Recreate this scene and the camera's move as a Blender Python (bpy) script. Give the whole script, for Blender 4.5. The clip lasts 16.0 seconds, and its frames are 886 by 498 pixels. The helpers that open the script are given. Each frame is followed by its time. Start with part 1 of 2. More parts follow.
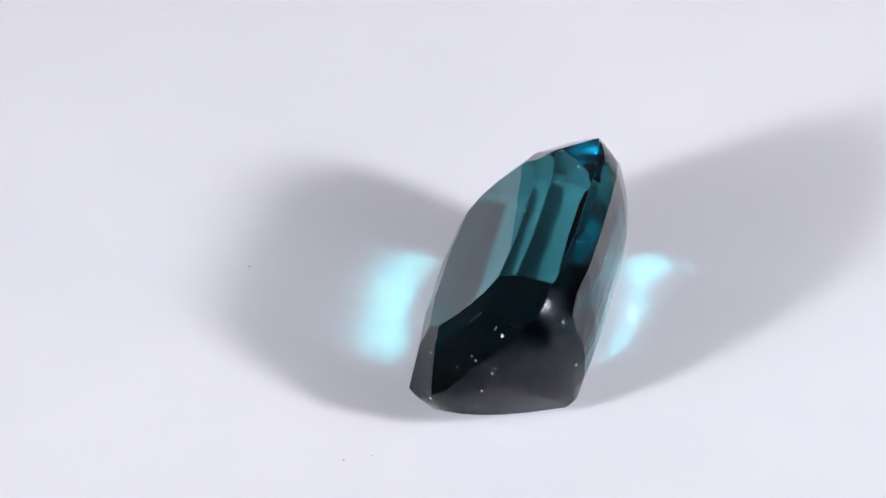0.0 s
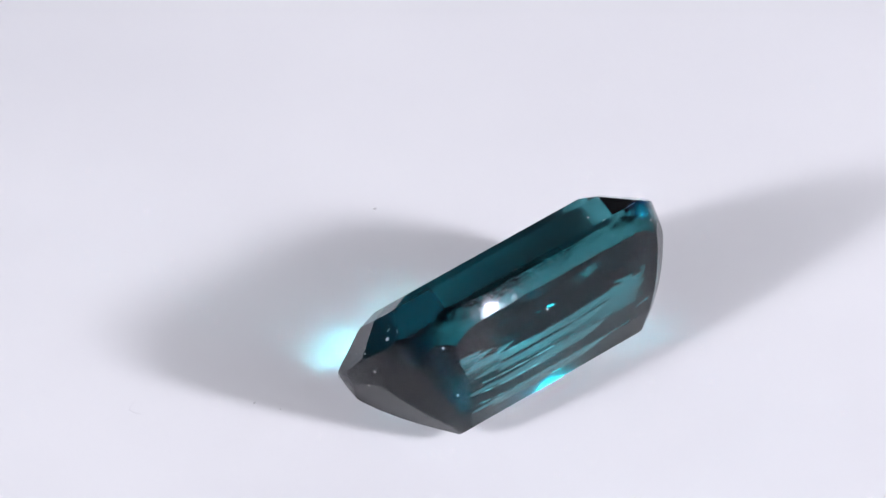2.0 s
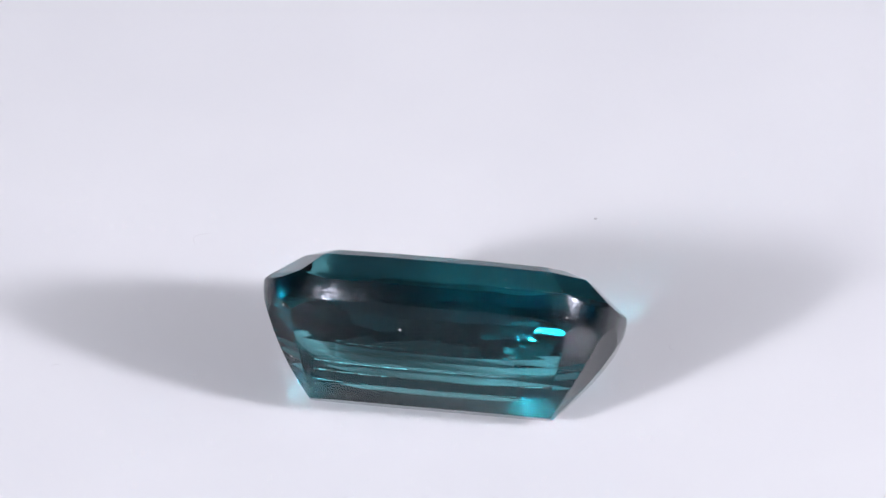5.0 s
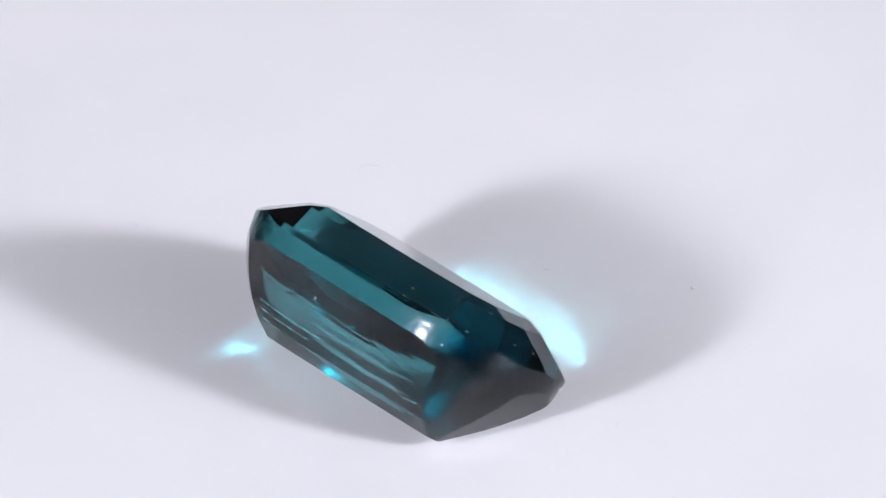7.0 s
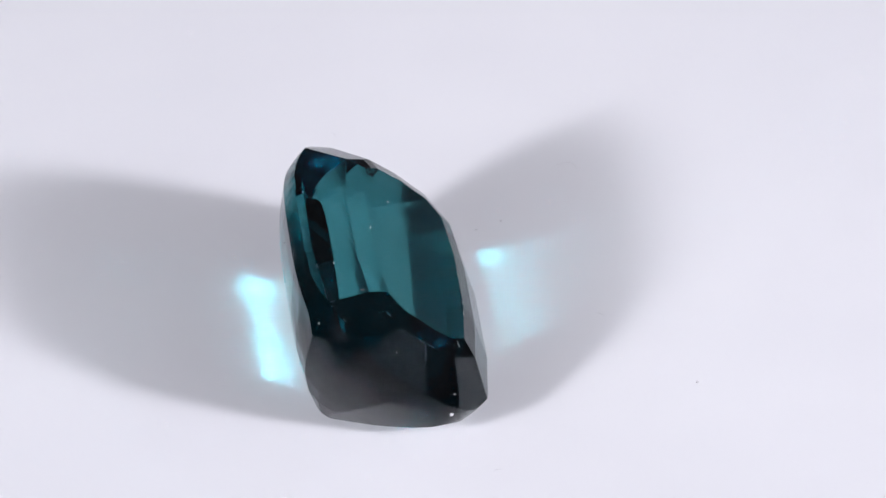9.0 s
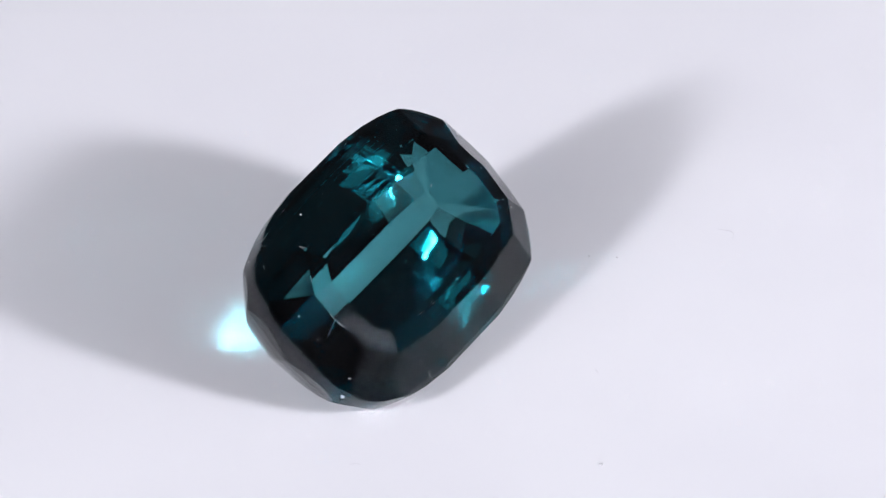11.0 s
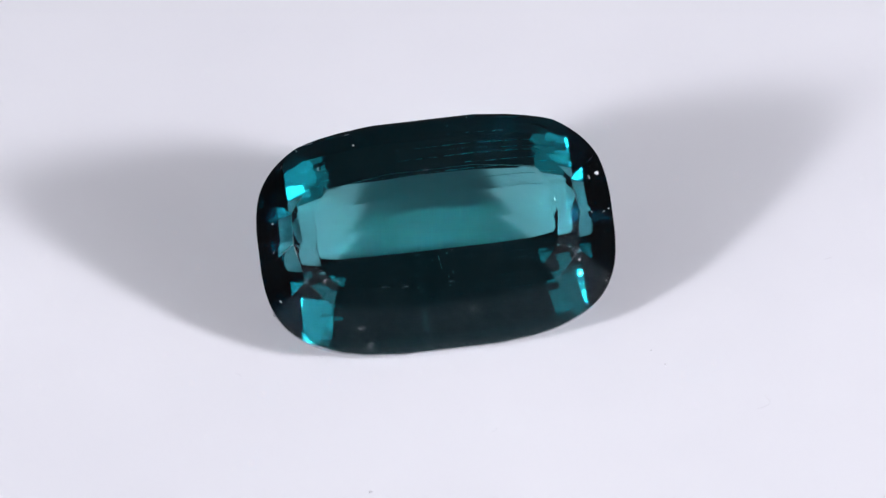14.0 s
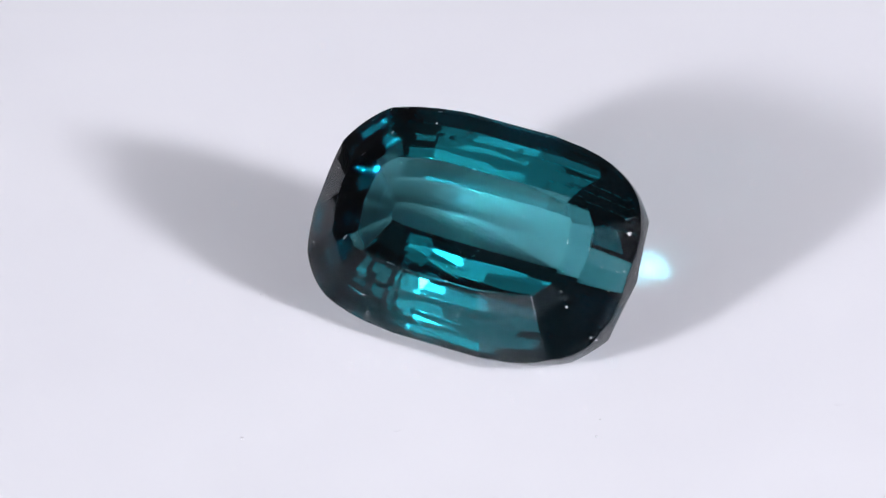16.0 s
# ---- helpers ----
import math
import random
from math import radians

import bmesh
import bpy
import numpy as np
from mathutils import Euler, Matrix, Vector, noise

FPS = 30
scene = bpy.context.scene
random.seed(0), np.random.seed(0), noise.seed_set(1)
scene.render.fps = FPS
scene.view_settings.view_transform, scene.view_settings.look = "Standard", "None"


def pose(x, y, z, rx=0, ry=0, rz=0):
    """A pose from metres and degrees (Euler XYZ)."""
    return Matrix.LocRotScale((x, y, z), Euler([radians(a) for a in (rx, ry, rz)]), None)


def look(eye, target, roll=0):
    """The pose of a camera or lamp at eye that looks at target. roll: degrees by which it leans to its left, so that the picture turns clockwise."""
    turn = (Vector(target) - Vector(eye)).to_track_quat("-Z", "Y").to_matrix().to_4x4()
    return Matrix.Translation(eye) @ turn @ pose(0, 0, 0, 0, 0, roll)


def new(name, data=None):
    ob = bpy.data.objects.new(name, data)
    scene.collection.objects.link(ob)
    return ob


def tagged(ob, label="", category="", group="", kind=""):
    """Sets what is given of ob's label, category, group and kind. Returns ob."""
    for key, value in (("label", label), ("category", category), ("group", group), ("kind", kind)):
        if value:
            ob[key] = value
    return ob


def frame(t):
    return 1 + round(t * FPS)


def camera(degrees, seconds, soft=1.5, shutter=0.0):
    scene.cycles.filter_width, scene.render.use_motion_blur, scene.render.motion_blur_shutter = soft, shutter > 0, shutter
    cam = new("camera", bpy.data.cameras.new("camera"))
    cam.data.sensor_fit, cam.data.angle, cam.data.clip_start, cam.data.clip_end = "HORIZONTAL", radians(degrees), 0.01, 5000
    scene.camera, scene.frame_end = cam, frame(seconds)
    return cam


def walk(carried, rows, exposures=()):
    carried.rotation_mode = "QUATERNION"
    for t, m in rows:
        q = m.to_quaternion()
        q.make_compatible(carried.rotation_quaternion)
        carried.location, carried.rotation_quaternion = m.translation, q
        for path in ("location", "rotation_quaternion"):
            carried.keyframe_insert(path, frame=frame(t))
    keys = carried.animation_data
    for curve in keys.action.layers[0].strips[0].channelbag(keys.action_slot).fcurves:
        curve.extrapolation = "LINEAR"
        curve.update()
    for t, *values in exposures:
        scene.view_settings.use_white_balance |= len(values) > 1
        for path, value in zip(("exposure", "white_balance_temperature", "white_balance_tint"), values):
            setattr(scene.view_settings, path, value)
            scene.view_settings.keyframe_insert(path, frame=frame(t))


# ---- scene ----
# The world: a white turntable that carries one loose gemstone, lit by two small spot lamps.
# Lengths of the stone are given in millimetres and turned into metres by MM.
MM = 0.001
PERIOD = 19.845
T_FRONT = 14.5
# small unevenness of the drive: seconds, degrees
DRIVE = [(0.0, -0.39), (2.0, -0.20), (4.0, 0.92), (6.5, 0.51), (9.0, -0.12), (11.5, -1.36), (13.0, -0.43), (14.5, 0.81), (16.0, 0.15)]

# ---- camera ----
cam = camera(6.90, 16.0, soft=1.35)
EYE = Vector((-0.21049, -239.3924, 172.8880)) * MM
AIM = Vector((-0.21049, -2.9905, 6.7869)) * MM
walk(cam, [(0.0, look(EYE, AIM, -3.255)), (16.0, look(EYE, AIM, -3.255))])

# ---- light ----
world = bpy.data.worlds.new("dim_room")
scene.world = world
world.use_nodes = True
world.node_tree.nodes["Background"].inputs["Color"].default_value = (0.84, 0.85, 1.0, 1)
world.node_tree.nodes["Background"].inputs["Strength"].default_value = 0.052


def round_lamp(name, at, aim, size, watts, colour, spread):
    data = bpy.data.lights.new(name, "AREA")
    data.shape, data.size, data.energy, data.color, data.spread = "DISK", size, watts, colour, radians(spread)
    ob = new(name, data)
    ob.matrix_world = look(at, aim)
    return ob


def lamp_head(azimuth, elevation, distance, watts):
    """A lamp head: the small hot emitter that throws the beam, in a bright reflector, before the wide pale diffuser round it."""
    a, e = radians(azimuth), radians(elevation)
    way = Vector((math.cos(e) * math.cos(a), math.cos(e) * math.sin(a), math.sin(e)))
    round_lamp("lamp_emitter", way * distance, (0, 0.042, 0), 0.031, watts, (0.925, 0.908, 1.0), 60)
    round_lamp("lamp_reflector", way * (distance + 0.002), (0, 0.0, 0.003), 0.062, 0.165, (0.92, 0.92, 1.0), 180)
    round_lamp("lamp_rim", way * (distance + 0.003), (0, 0.0, 0.003), 0.125, 0.068, (0.92, 0.92, 1.0), 180)
    round_lamp("lamp_diffuser", way * (distance + 0.004), (0, 0.0, 0.003), 0.230, 0.090, (0.92, 0.93, 1.0), 180)


lamp_head(-34.83, 24.79, 0.2612, 0.0812)
lamp_head(220.80, 24.11, 0.2582, 0.0626)
scene.view_settings.exposure = 0.0
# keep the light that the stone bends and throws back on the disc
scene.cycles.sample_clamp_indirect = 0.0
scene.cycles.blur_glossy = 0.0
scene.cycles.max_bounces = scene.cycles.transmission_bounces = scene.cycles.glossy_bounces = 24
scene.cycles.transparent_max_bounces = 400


# ---- materials ----
def material(name):
    m = bpy.data.materials.new(name)
    m.use_nodes = True
    nt = m.node_tree
    return m, nt, nt.nodes["Principled BSDF"]


def node(nt, kind, **values):
    n = nt.nodes.new(kind)
    for key, value in values.items():
        n.inputs[key].default_value = value
    return n


def acrylic():
    m, nt, b = material("white_acrylic")
    tc = nt.nodes.new("ShaderNodeTexCoord")
    broad = node(nt, "ShaderNodeTexNoise", Scale=45.0, Detail=3.0, Roughness=0.55)
    fine = node(nt, "ShaderNodeTexNoise", Scale=2600.0, Detail=4.0)
    ramp = nt.nodes.new("ShaderNodeValToRGB")
    ramp.color_ramp.elements[0].position, ramp.color_ramp.elements[1].position = 0.3, 0.7
    ramp.color_ramp.elements[0].color = (0.772, 0.772, 0.798, 1)
    ramp.color_ramp.elements[1].color = (0.826, 0.826, 0.846, 1)
    bump = node(nt, "ShaderNodeBump", Strength=0.02, Distance=0.00005)
    nt.links.new(tc.outputs["Object"], broad.inputs["Vector"])
    nt.links.new(tc.outputs["Object"], fine.inputs["Vector"])
    nt.links.new(broad.outputs["Fac"], ramp.inputs["Fac"])
    nt.links.new(ramp.outputs["Color"], b.inputs["Base Color"])
    nt.links.new(fine.outputs["Fac"], bump.inputs["Height"])
    nt.links.new(bump.outputs["Normal"], b.inputs["Normal"])
    # wiped smears change the gloss a little
    wiped = node(nt, "ShaderNodeTexNoise", Scale=140.0, Detail=5.0, Roughness=0.6, Distortion=1.5)
    gloss = nt.nodes.new("ShaderNodeMapRange")
    gloss.inputs["From Min"].default_value, gloss.inputs["From Max"].default_value = 0.35, 0.7
    gloss.inputs["To Min"].default_value, gloss.inputs["To Max"].default_value = 0.13, 0.23
    nt.links.new(tc.outputs["Object"], wiped.inputs["Vector"])
    nt.links.new(wiped.outputs["Fac"], gloss.inputs["Value"])
    nt.links.new(gloss.outputs["Result"], b.inputs["Roughness"])
    b.inputs["IOR"].default_value = 1.49
    # milky: light spreads a little under the surface
    b.inputs["Subsurface Weight"].default_value = 0.5
    b.inputs["Subsurface Radius"].default_value = (1.0, 1.0, 1.0)
    b.inputs["Subsurface Scale"].default_value = 0.0010
    return m


def gem_glass():
    """Blue-green tourmaline: clear, polished, IOR 1.63."""
    m, nt, b = material("teal_tourmaline")
    b.inputs["Base Color"].default_value = (0.97, 1.0, 1.0, 1)
    b.inputs["Transmission Weight"].default_value = 1.0
    b.inputs["Roughness"].default_value = 0.0
    b.inputs["IOR"].default_value = 1.63
    b.inputs["Specular Tint"].default_value = (0.31, 0.32, 0.35, 1)
    # hair-fine polishing marks
    tc = nt.nodes.new("ShaderNodeTexCoord")
    mp = nt.nodes.new("ShaderNodeMapping")
    mp.inputs["Scale"].default_value = (300.0, 2500.0, 1200.0)
    n = node(nt, "ShaderNodeTexNoise", Scale=1.0, Detail=3.0)
    bump = node(nt, "ShaderNodeBump", Strength=0.012, Distance=0.00002)
    nt.links.new(tc.outputs["Object"], mp.inputs["Vector"])
    nt.links.new(mp.outputs["Vector"], n.inputs["Vector"])
    nt.links.new(n.outputs["Fac"], bump.inputs["Height"])
    nt.links.new(bump.outputs["Normal"], b.inputs["Normal"])
    # glare haze put into the facets as a thin diffuse mix, lifting the blacks
    haze_noise = node(nt, "ShaderNodeTexNoise", Scale=420.0, Detail=6.0, Roughness=0.7)
    haze_share = nt.nodes.new("ShaderNodeMapRange")
    haze_share.inputs["From Min"].default_value, haze_share.inputs["From Max"].default_value = 0.35, 0.75
    haze_share.inputs["To Min"].default_value, haze_share.inputs["To Max"].default_value = 0.0004, 0.004
    dull = node(nt, "ShaderNodeBsdfDiffuse", Color=(0.66, 0.74, 0.80, 1))
    mix = nt.nodes.new("ShaderNodeMixShader")
    nt.links.new(tc.outputs["Object"], haze_noise.inputs["Vector"])
    nt.links.new(haze_noise.outputs["Fac"], haze_share.inputs["Value"])
    nt.links.new(haze_share.outputs["Result"], mix.inputs[0])
    nt.links.new(b.outputs["BSDF"], mix.inputs[1])
    nt.links.new(dull.outputs["BSDF"], mix.inputs[2])
    nt.links.new(mix.outputs["Shader"], nt.nodes["Material Output"].inputs["Surface"])
    return m


def girdle_glass():
    """The same stone where the rim is only half polished and worn."""
    m, nt, b = material("worn_girdle")
    b.inputs["Base Color"].default_value = (0.9, 0.97, 0.97, 1)
    b.inputs["Specular Tint"].default_value = (0.28, 0.30, 0.34, 1)
    b.inputs["Transmission Weight"].default_value = 1.0
    b.inputs["IOR"].default_value = 1.63
    tc = nt.nodes.new("ShaderNodeTexCoord")
    n = node(nt, "ShaderNodeTexNoise", Scale=1500.0, Detail=4.0)
    r = nt.nodes.new("ShaderNodeMapRange")
    r.inputs["To Min"].default_value, r.inputs["To Max"].default_value = 0.03, 0.26
    bump = node(nt, "ShaderNodeBump", Strength=0.6, Distance=0.00005)
    nt.links.new(tc.outputs["Object"], n.inputs["Vector"])
    nt.links.new(n.outputs["Fac"], r.inputs["Value"])
    nt.links.new(r.outputs["Result"], b.inputs["Roughness"])
    nt.links.new(n.outputs["Fac"], bump.inputs["Height"])
    nt.links.new(bump.outputs["Normal"], b.inputs["Normal"])
    return m


def edge_glass():
    """The facets' edges, worn dull by handling."""
    m, nt, b = material("worn_edge")
    b.inputs["Base Color"].default_value = (0.9, 0.97, 0.97, 1)
    b.inputs["Transmission Weight"].default_value = 1.0
    b.inputs["Specular Tint"].default_value = (0.4, 0.42, 0.46, 1)
    b.inputs["IOR"].default_value = 1.63
    tc = nt.nodes.new("ShaderNodeTexCoord")
    n = node(nt, "ShaderNodeTexNoise", Scale=900.0, Detail=5.0)
    r = nt.nodes.new("ShaderNodeMapRange")
    r.inputs["From Min"].default_value, r.inputs["From Max"].default_value = 0.35, 0.65
    r.inputs["To Min"].default_value, r.inputs["To Max"].default_value = 0.02, 0.30
    nt.links.new(tc.outputs["Object"], n.inputs["Vector"])
    nt.links.new(n.outputs["Fac"], r.inputs["Value"])
    nt.links.new(r.outputs["Result"], b.inputs["Roughness"])
    return m


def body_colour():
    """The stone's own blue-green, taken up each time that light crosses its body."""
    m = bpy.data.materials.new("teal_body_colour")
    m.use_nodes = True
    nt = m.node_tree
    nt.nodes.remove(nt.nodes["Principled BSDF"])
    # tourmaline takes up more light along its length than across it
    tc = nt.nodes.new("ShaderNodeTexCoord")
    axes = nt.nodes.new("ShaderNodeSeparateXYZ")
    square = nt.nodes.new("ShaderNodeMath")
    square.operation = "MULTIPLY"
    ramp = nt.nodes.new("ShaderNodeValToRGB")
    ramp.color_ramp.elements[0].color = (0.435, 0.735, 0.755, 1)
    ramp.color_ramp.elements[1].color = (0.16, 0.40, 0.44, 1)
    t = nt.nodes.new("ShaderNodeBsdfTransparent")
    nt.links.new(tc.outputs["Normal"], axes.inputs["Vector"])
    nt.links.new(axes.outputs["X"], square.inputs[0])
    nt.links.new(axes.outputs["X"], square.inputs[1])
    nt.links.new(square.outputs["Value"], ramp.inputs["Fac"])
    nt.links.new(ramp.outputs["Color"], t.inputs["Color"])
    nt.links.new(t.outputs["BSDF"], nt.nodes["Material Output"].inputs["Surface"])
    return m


def sheet_colour():
    """One added tinted sheet: light that runs along the stone's length is taken up sheet by sheet."""
    m = bpy.data.materials.new("teal_absorbing_sheet")
    m.use_nodes = True
    nt = m.node_tree
    nt.nodes.remove(nt.nodes["Principled BSDF"])
    t = node(nt, "ShaderNodeBsdfTransparent", Color=(0.958, 0.982, 0.985, 1))
    nt.links.new(t.outputs["BSDF"], nt.nodes["Material Output"].inputs["Surface"])
    return m


def plain(name, colour, roughness=0.6):
    m, nt, b = material(name)
    b.inputs["Base Color"].default_value = (*colour, 1)
    b.inputs["Roughness"].default_value = roughness
    return m


def wall_paint(name, colour):
    m, nt, b = material(name)
    n = node(nt, "ShaderNodeTexNoise", Scale=6.0, Detail=5.0)
    ramp = nt.nodes.new("ShaderNodeValToRGB")
    ramp.color_ramp.elements[0].color = (*[c * 0.85 for c in colour], 1)
    ramp.color_ramp.elements[1].color = (*[min(1, c * 1.15) for c in colour], 1)
    nt.links.new(n.outputs["Fac"], ramp.inputs["Fac"])
    nt.links.new(ramp.outputs["Color"], b.inputs["Base Color"])
    b.inputs["Roughness"].default_value = 0.8
    return m


ACRYLIC, GEM, GIRDLE, EDGE, BODY, SHEET = acrylic(), gem_glass(), girdle_glass(), edge_glass(), body_colour(), sheet_colour()
DESK = wall_paint("dark_desk", (0.03, 0.03, 0.033))
LINT = plain("grey_lint", (0.58, 0.57, 0.59))
DUST = plain("pale_dust", (0.55, 0.55, 0.56))
# opaque teal that paints the glints along the chipped pavilion lines
FRACTURE_GLINT = plain("fracture_glint_paint", (0.22, 0.74, 0.80), 0.12)
VEIL = plain("pale_inclusion", (0.60, 0.90, 0.90), 0.3)


# ---- helpers ----
def mesh_of(bm, name, *materials):
    me = bpy.data.meshes.new(name)
    bm.to_mesh(me)
    bm.free()
    for m in materials:
        me.materials.append(m)
    return me


def part(name, bm, mat, parent, label=""):
    ob = new(name, mesh_of(bm, name, mat))
    ob.parent = parent
    return tagged(ob, label)


# ---- setting ----
def slab(name, x0, x1, y0, y1, z0, z1, mat):
    bm = bmesh.new()
    bmesh.ops.create_cube(bm, size=1.0)
    bmesh.ops.scale(bm, vec=(x1 - x0, y1 - y0, z1 - z0), verts=bm.verts)
    bmesh.ops.translate(bm, vec=((x0 + x1) / 2, (y0 + y1) / 2, (z0 + z1) / 2), verts=bm.verts)
    return new(name, mesh_of(bm, name, mat))


tagged(slab("ground", -1.5, 1.5, -1.5, 1.5, -0.060, -0.020, DESK), "dark matt desk top under the turntable", "desk", kind="structure")


def make_turntable():
    bm = bmesh.new()
    bmesh.ops.create_cone(bm, cap_ends=True, segments=160, radius1=0.042, radius2=0.042, depth=0.020)
    bmesh.ops.translate(bm, vec=(0, 0, -0.010), verts=bm.verts)
    rim = [e for e in bm.edges if abs(e.verts[0].co.z - e.verts[1].co.z) < 1e-6]
    bmesh.ops.bevel(bm, geom=rim, offset=0.0015, segments=4, affect="EDGES", profile=0.5)
    ob = new("turntable", mesh_of(bm, "turntable", ACRYLIC))
    return tagged(ob, "glossy white acrylic turntable disc, slowly turning", "turntable")


# ---- the stone ----
# the crown's corners in one quarter, from the end round to the long side: x, y
TABLE_Z, CROWN_Z, SHOULDER_Z, RIM_Z = 1.680, 1.405, 0.454, 0.203
TABLE = [(4.87, 0.0), (4.72, 1.30), (4.13, 1.95), (1.75, 2.32)]
CROWN = [(5.77, 0.0), (5.38, 1.52), (4.575, 2.66), (1.90, 3.10)]
# rounded outlines: half length, half width, roundness, height, shift in x and y
SHOULDER = (6.860, 4.550, 3.05, 0.454, 0.0, 0.0)
RIM = (7.15, 4.72, 3.10, 0.0, 0.0, 0.0)
STEPS = [(7.020, 4.620, 3.20, -0.600, 0.00, 0.000),
         (6.760, 4.110, 3.52, -1.194, 0.00, 0.083),
         (6.460, 3.574, 3.75, -1.789, 0.02, 0.193),
         (6.120, 2.990, 3.97, -2.383, 0.04, 0.309),
         (5.740, 2.327, 4.20, -2.977, 0.06, 0.407),
         (5.310, 1.540, 4.42, -3.572, 0.08, 0.449),
         (4.830, 0.531, 4.65, -4.166, 0.10, 0.343)]
CULET_Z = -4.15
GIRDLE_Z = 0.02  # below this the rim leans in a little
CROWN_TURNS = (7.6, 38.6, 82.2, 90.0, 97.8, 141.4, 176.5, 191.0, 218.6, 262.2, 270.0, 277.8, 318.0, 352.4)
PAVILION_TURNS = (7.89, 45.11, 80.5)
# the long sides are ground in short facets, row by row: their number, length and turn per millimetre
SIDE_FACETS, SIDE_STEP, SIDE_BOW = 6, 1.6, 0.35


def reach(ring, angle):
    """How far the rounded outline reaches in that direction."""
    a, b, p, _, cx, cy = ring
    q = p / (p - 1)
    c, s = math.cos(angle), math.sin(angle)
    return (abs(a * c) ** q + abs(b * s) ** q) ** (1 / q) + cx * c + cy * s


def corner_reach(corners, angle):
    """The same for a polygon that is alike in all four quarters."""
    c, s = abs(math.cos(angle)), abs(math.sin(angle))
    return max(x * c + y * s for x, y in corners)


def across(ring, x, side):
    """Where the rounded outline lies at that x, on the side y > 0 or y < 0."""
    a, b, p, _, cx, cy = ring
    u = min(0.98, abs(x - cx) / a)
    return cy + side * b * (1 - u ** p) ** (1 / p)


def lean(ring, x):
    """How many degrees the outline's long side has turned towards the end at that x."""
    a, b, p, _, cx, _ = ring
    u = min(0.95, abs(x - cx) / a)
    return math.copysign(math.degrees(math.atan(b / a * (u ** p / (1 - u ** p)) ** ((p - 1) / p))), x - cx)


def all_round(turns):
    out = set()
    for d in turns:
        out |= {d % 360, (180 - d) % 360, (180 + d) % 360, (-d) % 360}
    return sorted(out)


def slope(angle, r0, z0, r1, z1):
    """A facet that falls outwards from radius r0 at height z0 to r1 at z1."""
    c, s = math.cos(angle), math.sin(angle)
    n = Vector(((z0 - z1) * c, (z0 - z1) * s, r1 - r0)).normalized()  # r1 < r0 on the pavilion: the facet looks down
    return ((r0 * c, r0 * s, z0), n, 0)


def cutting_planes():
    """Each facet as a point, an outward normal and a material slot."""
    cuts = [((0, 0, TABLE_Z), (0, 0, 1), 0), ((0, 0, CULET_Z), (0, 0, -1), 0)]
    for d in CROWN_TURNS:
        a = radians(d)
        cuts.append(slope(a, corner_reach(TABLE, a), TABLE_Z, corner_reach(CROWN, a), CROWN_Z))
        cuts.append(slope(a, corner_reach(CROWN, a), CROWN_Z, reach(SHOULDER, a), SHOULDER_Z))
        cuts.append(slope(a, reach(SHOULDER, a), SHOULDER_Z, reach(RIM, a), RIM_Z))
    grind = random.Random(4)  # the hand of the cutter
    for upper, lower in zip(STEPS, STEPS[1:]):
        for d in all_round(PAVILION_TURNS):
            a = radians(d)
            cuts.append(slope(a, reach(upper, a), upper[3], reach(lower, a), lower[3]))
        for side in (1, -1):
            for k in range(SIDE_FACETS):
                x = (k - (SIDE_FACETS - 1) / 2) * SIDE_STEP
                a = side * radians(90 - lean(upper, x) - SIDE_BOW * x + grind.uniform(-0.4, 0.4))
                c, s = math.cos(a), math.sin(a)
                r0, r1 = (x * c + across(ring, x, side) * s for ring in (upper, lower))
                cuts.append(slope(a, r0, upper[3], r1 + grind.uniform(-0.008, 0.008), lower[3]))
    for k in range(64):
        a = 2 * math.pi * k / 64
        r = reach(RIM, a)
        cuts.append((*slope(a, r, RIM_Z, r - 0.01, STEPS[0][3])[:2], 1))
        cuts.append((*slope(a, r, GIRDLE_Z, r - 0.095, STEPS[0][3])[:2], 1))
    return cuts


def cut_stone(worn=False):
    """A block ground down facet by facet; worn: with its sharp edges taken off by a hair."""
    bm = bmesh.new()
    bmesh.ops.create_cube(bm, size=30.0)
    for at, n, slot in cutting_planes():
        geom = bm.verts[:] + bm.edges[:] + bm.faces[:]
        got = bmesh.ops.bisect_plane(bm, geom=geom, plane_co=at, plane_no=n, clear_outer=True, dist=1e-5)
        edges = [g for g in got["geom_cut"] if isinstance(g, bmesh.types.BMEdge) and g.is_boundary]
        if len(edges) > 2:
            for f in bmesh.ops.contextual_create(bm, geom=edges)["faces"]:
                f.material_index = slot
    bmesh.ops.remove_doubles(bm, verts=bm.verts, dist=0.01)
    if worn:
        sharp = [e for e in bm.edges if e.calc_length() > 0.35 and all(f.material_index == 0 for f in e.link_faces)]
        crown = [e for e in sharp if all(v.co.z > 0.1 for v in e.verts)]
        keel = [e for e in sharp if not all(v.co.z > 0.1 for v in e.verts)]
        bmesh.ops.bevel(bm, geom=keel, offset=0.024, segments=2, profile=0.5, affect="EDGES", clamp_overlap=True)
        crown = [e for e in crown if e.is_valid]
        bmesh.ops.bevel(bm, geom=crown, offset=0.010, segments=1, profile=0.5, affect="EDGES", clamp_overlap=True, material=2)
    for f in bm.faces:
        f.smooth = f.material_index == 1
    for e in bm.edges:
        e.smooth = all(f.material_index == 1 for f in e.link_faces)
    bmesh.ops.recalc_face_normals(bm, faces=bm.faces)
    bmesh.ops.scale(bm, vec=(MM, MM, MM), verts=bm.verts)
    return bm


# resting pose with the table towards the camera, let down until the lowest edge meets the disc
REST = Matrix.Translation(Vector((-0.04985, 2.53784, 3.65231)) * MM) @ pose(0, 0, 0, 42.827, -1.258, -5.259)


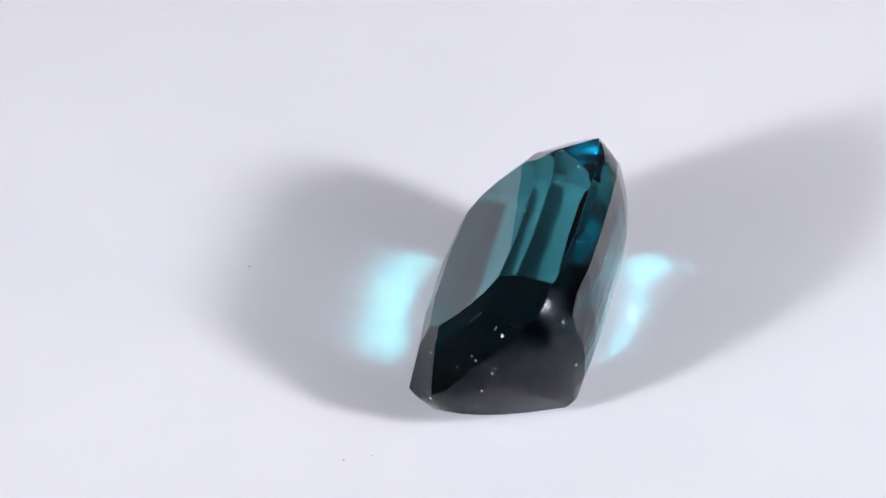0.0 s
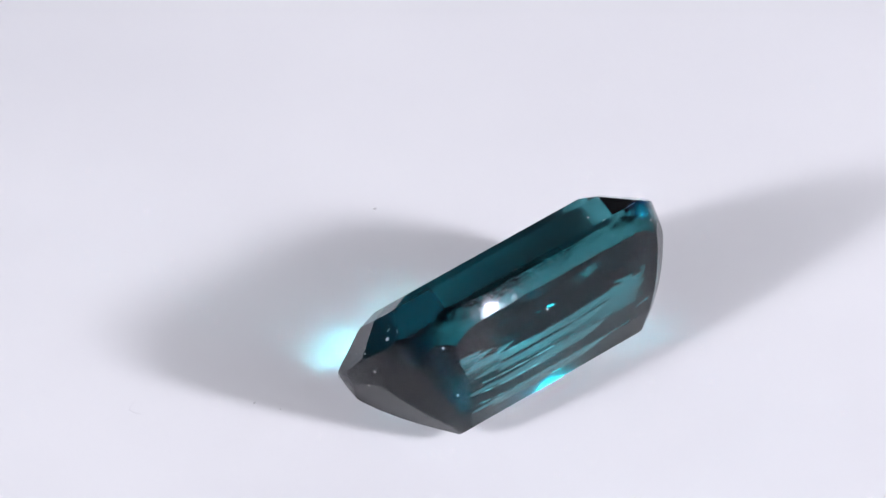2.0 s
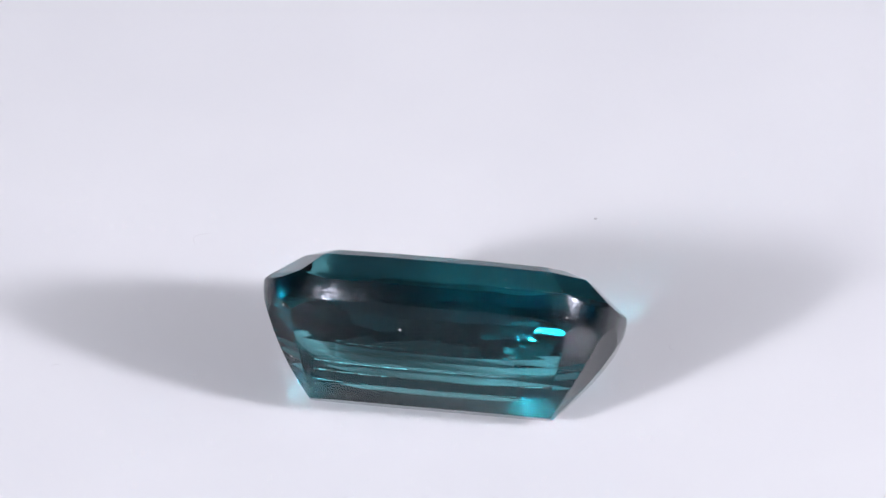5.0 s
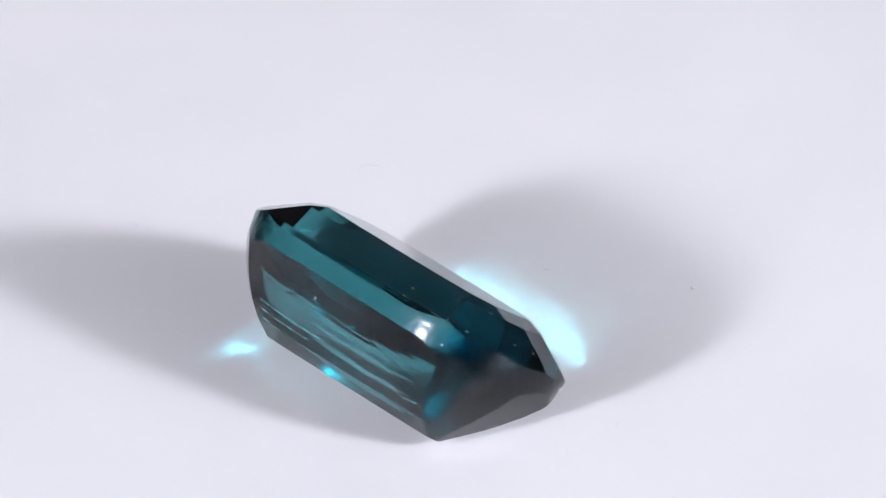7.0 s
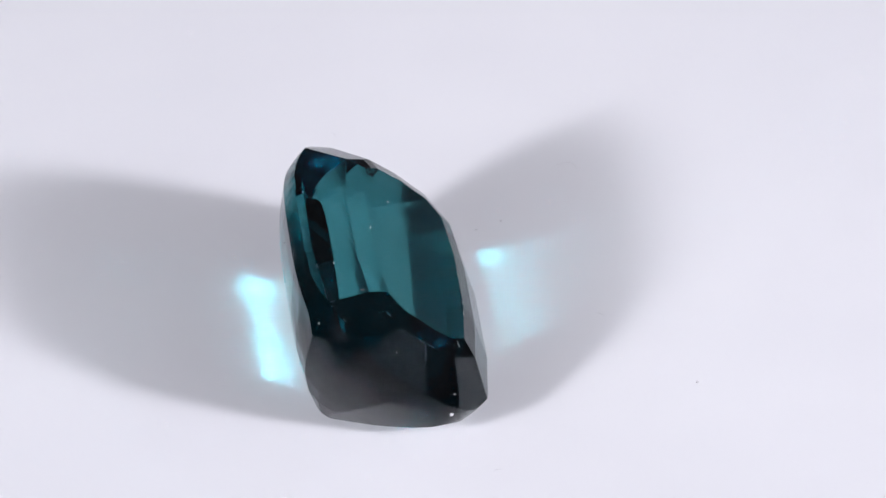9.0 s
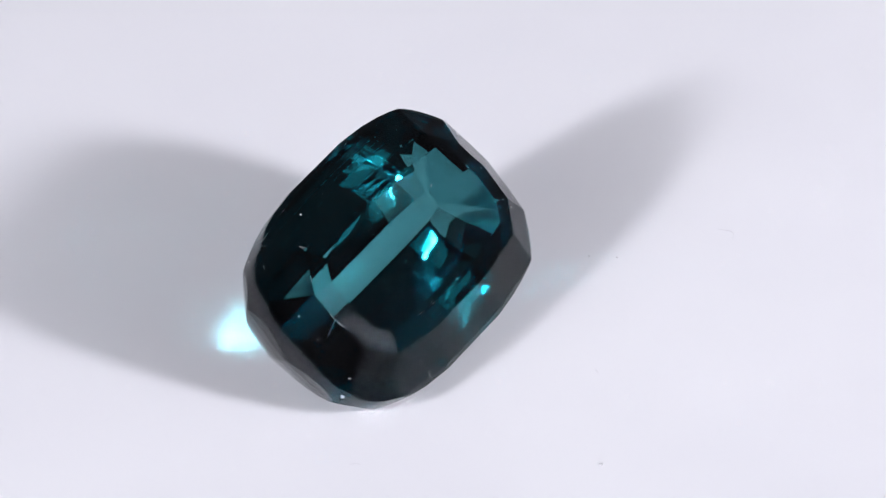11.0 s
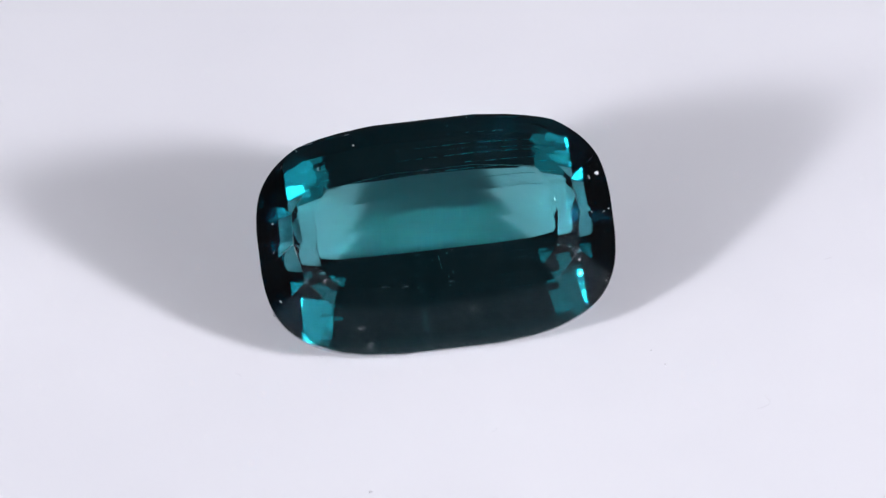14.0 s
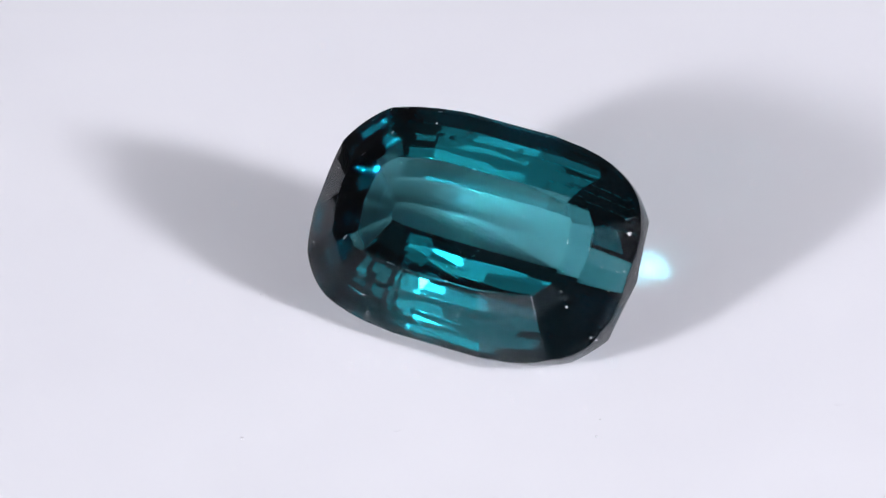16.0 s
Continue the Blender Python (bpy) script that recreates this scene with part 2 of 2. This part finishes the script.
def absorbing_sheets(core):
    """Tinted sheets added to darken the stone's length, square to it, a little inside the body."""
    sheets = bmesh.new()
    for k in range(SHEET_COUNT):
        x = (-6.0 + 12.0 * k / (SHEET_COUNT - 1)) * MM
        cut = core.copy()
        got = bmesh.ops.bisect_plane(cut, geom=cut.verts[:] + cut.edges[:] + cut.faces[:], plane_co=(x, 0, 0), plane_no=(1, 0, 0), dist=1e-9)
        ring = [v.co.copy() for v in got["geom_cut"] if isinstance(v, bmesh.types.BMVert)]
        cut.free()
        mid = sum(ring, Vector()) / len(ring)
        ring.sort(key=lambda p: math.atan2(p.z - mid.z, p.y - mid.y))
        sheets.faces.new([sheets.verts.new(mid + (p - mid) * 0.985) for p in ring])
    return sheets


SHEET_COUNT = 60


def make_stone():
    ob = new("gemstone", mesh_of(cut_stone(True), "gemstone", GEM, GIRDLE, EDGE))
    tagged(ob, "faceted blue-green cushion-cut tourmaline lying tilted on its pavilion", "gemstone")
    core = cut_stone()
    bmesh.ops.scale(core, vec=(0.992, 0.988, 0.985), verts=core.verts)
    sheets = absorbing_sheets(core)
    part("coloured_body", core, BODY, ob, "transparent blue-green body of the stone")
    part("absorbing_sheets", sheets, SHEET, ob, "tinted sheets added inside the stone to darken its length")
    return ob


turntable = make_turntable()
stone = make_stone()
REST = Matrix.Translation((0, 0, -min((REST @ v.co).z for v in stone.data.vertices))) @ REST
riders = []


# ---- dust and flaws ----
def crumb(size, seed, flat=0.5):
    """A tiny uneven grain."""
    rnd = random.Random(seed)
    bm = bmesh.new()
    bmesh.ops.create_icosphere(bm, subdivisions=1, radius=size)
    for v in bm.verts:
        v.co *= rnd.uniform(0.6, 1.35)
        v.co.z *= flat
    return bm


def fibre(points, thick):
    """A thin lint hair along a few points."""
    bm = bmesh.new()
    rings = []
    for i, p in enumerate(points):
        p = Vector(p)
        q = Vector(points[min(i + 1, len(points) - 1)]) - Vector(points[max(i - 1, 0)])
        side = q.cross(Vector((0, 0, 1))).normalized()
        up = side.cross(q).normalized()
        r = thick * (0.45 if i in (0, len(points) - 1) else 1.0)
        rings.append([bm.verts.new(p + side * (r * math.cos(k * math.pi / 2.5)) + up * (r * math.sin(k * math.pi / 2.5))) for k in range(5)])
    for a, b in zip(rings, rings[1:]):
        for k in range(5):
            bm.faces.new((a[k], a[(k + 1) % 5], b[(k + 1) % 5], b[k]))
    bm.faces.new(rings[0][::-1])
    bm.faces.new(rings[-1])
    return bm


def lint(x, y, length, turn, bend, seed):
    rnd = random.Random(seed)
    pts = []
    for i in range(9):
        u = i / 8 - 0.5
        pts.append((u * length * MM, (bend * (u * u * 4) + rnd.uniform(-0.05, 0.05)) * length * 0.5 * MM, (0.02 + 0.02 * abs(u)) * MM))
    ob = new("lint_fibre", mesh_of(fibre(pts, 0.006 * MM), "lint_fibre", LINT))
    riders.append((ob, pose(x * MM, y * MM, 0, 0, 0, turn)))
    return tagged(ob, "fine grey curled lint fibre lying on the white disc", "lint", group="lint on the disc")


def disc_grain(x, y, size, seed, mat, label):
    ob = new("dust_grain", mesh_of(crumb(size * MM, seed), "dust_grain", mat))
    riders.append((ob, pose(x * MM, y * MM, 0.4 * size * MM)))
    return tagged(ob, label, "dust", group="dust on the disc")


lint(11.32, -7.22, 0.95, 60, 0.8, 1)
lint(15.96, 1.82, 0.35, 20, 0.5, 2)
lint(-8.70, 0.10, 0.40, 110, 0.6, 3)
lint(0.44, -6.17, 0.30, 40, 0.3, 4)
disc_grain(-5.10, -8.87, 0.07, 5, LINT, "tiny dark dust grain lying on the white disc")
disc_grain(7.90, -3.60, 0.06, 6, LINT, "tiny dark dust grain lying on the white disc")
disc_grain(7.58, -2.50, 0.05, 7, DUST, "tiny pale dust grain lying on the white disc")


def on_surface(p):
    """The nearest place on the stone to p, with the facet's normal."""
    hit, at, normal, _ = stone.closest_point_on_mesh(Vector(p) * MM)
    return at, normal


def dust_and_glint(p, size, seed):
    at, normal = on_surface(p)
    ob = part("dust_glint_speck", crumb(size * MM, seed, 0.6), DUST, stone)
    ob.matrix_local = Matrix.Translation(at + normal * size * 0.3 * MM) @ normal.to_track_quat("Z", "Y").to_matrix().to_4x4()


# the pale speck at (6.69, 1.65, 0.49) paints a lamp glint on the rim
for k, (p, size) in enumerate([((-2.86, 3.74, 0.65), 0.038), ((5.48, -1.92, 1.18), 0.045), ((1.04, 3.68, -1.29), 0.055), ((6.87, -0.64, -0.65), 0.045),
                               ((-5.40, 3.79, -0.44), 0.040), ((6.9, 1.2, -0.9), 0.04),
                               ((6.69, 1.65, 0.49), 0.075), ((6.77, 0.03, 0.60), 0.030), ((7.06, 0.32, -0.36), 0.050), ((5.47, 2.22, -2.67), 0.055),
                               ((5.83, 3.46, -0.84), 0.050), ((-6.78, -2.46, -0.11), 0.090), ((6.68, -2.75, 0.16), 0.055), ((6.98, 0.16, 0.41), 0.032)]):
    dust_and_glint(p, size, 40 + k)
rnd = random.Random(7)
for k in range(34):
    dust_and_glint((rnd.uniform(-6.6, 6.6), rnd.uniform(-4.2, 4.4), rnd.choice((1.5, 1.5, 0.8, -1.5, -2.5))), rnd.uniform(0.007, 0.017), 80 + k)

# more on the two ends, where it clings to the rim
for k in range(12):
    end = 1 if k < 8 else -1
    dust_and_glint((end * rnd.uniform(5.9, 6.9), rnd.uniform(-3.2, 1.8), rnd.uniform(-0.8, 1.1)), rnd.uniform(0.012, 0.030), 140 + k)


def lint_curl(p, radius, sweep, turn):
    """A hair-thin curl of lint that clings to a facet."""
    at, normal = on_surface(p)
    arc = [(radius * math.cos(radians(sweep * i / 8)) * MM, radius * math.sin(radians(sweep * i / 8)) * MM, 0) for i in range(9)]
    ob = part("lint_curl", fibre(arc, 0.006 * MM), DUST, stone, "pale hair-thin curl of lint")
    ob.matrix_local = Matrix.Translation(at + normal * 0.008 * MM) @ normal.to_track_quat("Z", "Y").to_matrix().to_4x4() @ pose(0, 0, 0, 0, 0, turn)


for curl in [((-3.46, -3.56, 0.97), 0.13, 150, 200), ((-3.13, -4.27, 0.50), 0.10, 290, 20), ((1.15, -3.40, 1.05), 0.14, 120, 90), ((-4.60, -1.80, 1.66), 0.16, 100, 140),
             ((-4.30, 2.90, 1.20), 0.12, 140, 300), ((2.60, 1.10, 1.68), 0.09, 110, 40), ((6.30, 1.40, 0.90), 0.14, 90, 250)]:
    lint_curl(*curl)


def flaw(p, size, seed):
    ob = part("inclusion_crumb", crumb(size * MM, seed, 0.5), VEIL, stone)
    ob.matrix_local = pose(*[c * MM for c in p], rnd.uniform(0, 90), rnd.uniform(0, 90), 0)


# loose veils of small crumbs across the stone
for k in range(66):
    x, wide, size = rnd.choice(((0.1, 0.18, 0.030), (0.1, 0.25, 0.026), (-1.9, 0.35, 0.020), (1.5, 0.30, 0.018)))
    flaw((x + wide * rnd.gauss(0, 1), rnd.uniform(-2.3, 2.1), -1.2 + rnd.uniform(-0.9, 1.3)), rnd.uniform(0.4, 1.1) * size, 300 + k)


# one thin veil that stands across the stone's width
for k in range(60):
    y = rnd.uniform(-3.9, 0.4)
    low = -3.3 + 0.85 * abs(y)
    flaw((-0.85 + 0.06 * rnd.gauss(0, 1), y, rnd.uniform(low, min(1.3, 1.9 - 0.3 * abs(y)))), rnd.uniform(0.008, 0.022), 700 + k)


def fracture(x0, x1, y, z, size, gaps, seed):
    """A chipped line along the pavilion: a wavering row of tiny splinters, their teal glints painted on."""
    rnd = random.Random(seed)
    bm = bmesh.new()
    x, dz = x0, 0.0
    while x < x1:
        dz = 0.85 * dz + rnd.uniform(-0.025, 0.025)
        length = rnd.uniform(0.04, 0.16)
        if rnd.random() > gaps:
            at, normal = on_surface((x + length / 2, y - dz, z + dz))
            turn = normal.to_track_quat("Z", "X").to_matrix().to_4x4()
            place = Matrix.Translation(at) @ turn @ pose(0, 0, 0, rnd.gauss(0, 18), rnd.gauss(0, 18), 0)
            thick = size * rnd.choice((0.5, 0.7, 1.0, 1.5))
            along = turn.to_3x3().inverted() @ Vector((1, 0, 0))
            half = Vector((length * 0.55, thick, thick * 0.6)) if abs(along.x) > abs(along.y) else Vector((thick, length * 0.55, thick * 0.6))
            for v in bmesh.ops.create_icosphere(bm, subdivisions=1, radius=1.0)["verts"]:
                v.co = place @ (Vector([c * h * rnd.uniform(0.8, 1.2) for c, h in zip(v.co, half)]) * MM)
        x += length
    part("fracture", bm, FRACTURE_GLINT, stone, "chipped hairline along the pavilion, its teal glints painted on")


for k, crack in enumerate([(0.8, 4.7, 2.84, -2.92, 0.020, 0.15), (1.6, 4.6, 2.46, -3.25, 0.022, 0.2), (-4.6, 4.6, 2.02, -3.58, 0.009, 0.45), (-4.6, 0.8, 2.84, -2.92, 0.009, 0.5),
                           (0.6, 3.4, 3.49, -2.20, 0.009, 0.5), (-4.7, -3.8, 2.46, -3.25, 0.020, 0.3), (2.4, 4.4, 2.02, -3.58, 0.018, 0.3)]):
    fracture(*crack, 500 + k)


# ---- what moves ----
def motions():
    times = [0.5 * k for k in range(33)]
    kt, kd = [k[0] for k in DRIVE], [k[1] for k in DRIVE]
    spins = []
    for t in times:
        turn = -360.0 / PERIOD * (t - T_FRONT) + float(np.interp(t, kt, kd))
        spins.append((t, pose(0, 0, 0, 0, 0, turn)))
    walk(turntable, spins)
    walk(stone, [(t, m @ REST) for t, m in spins])
    for ob, place in riders:
        walk(ob, [(t, m @ place) for t, m in spins])


motions()
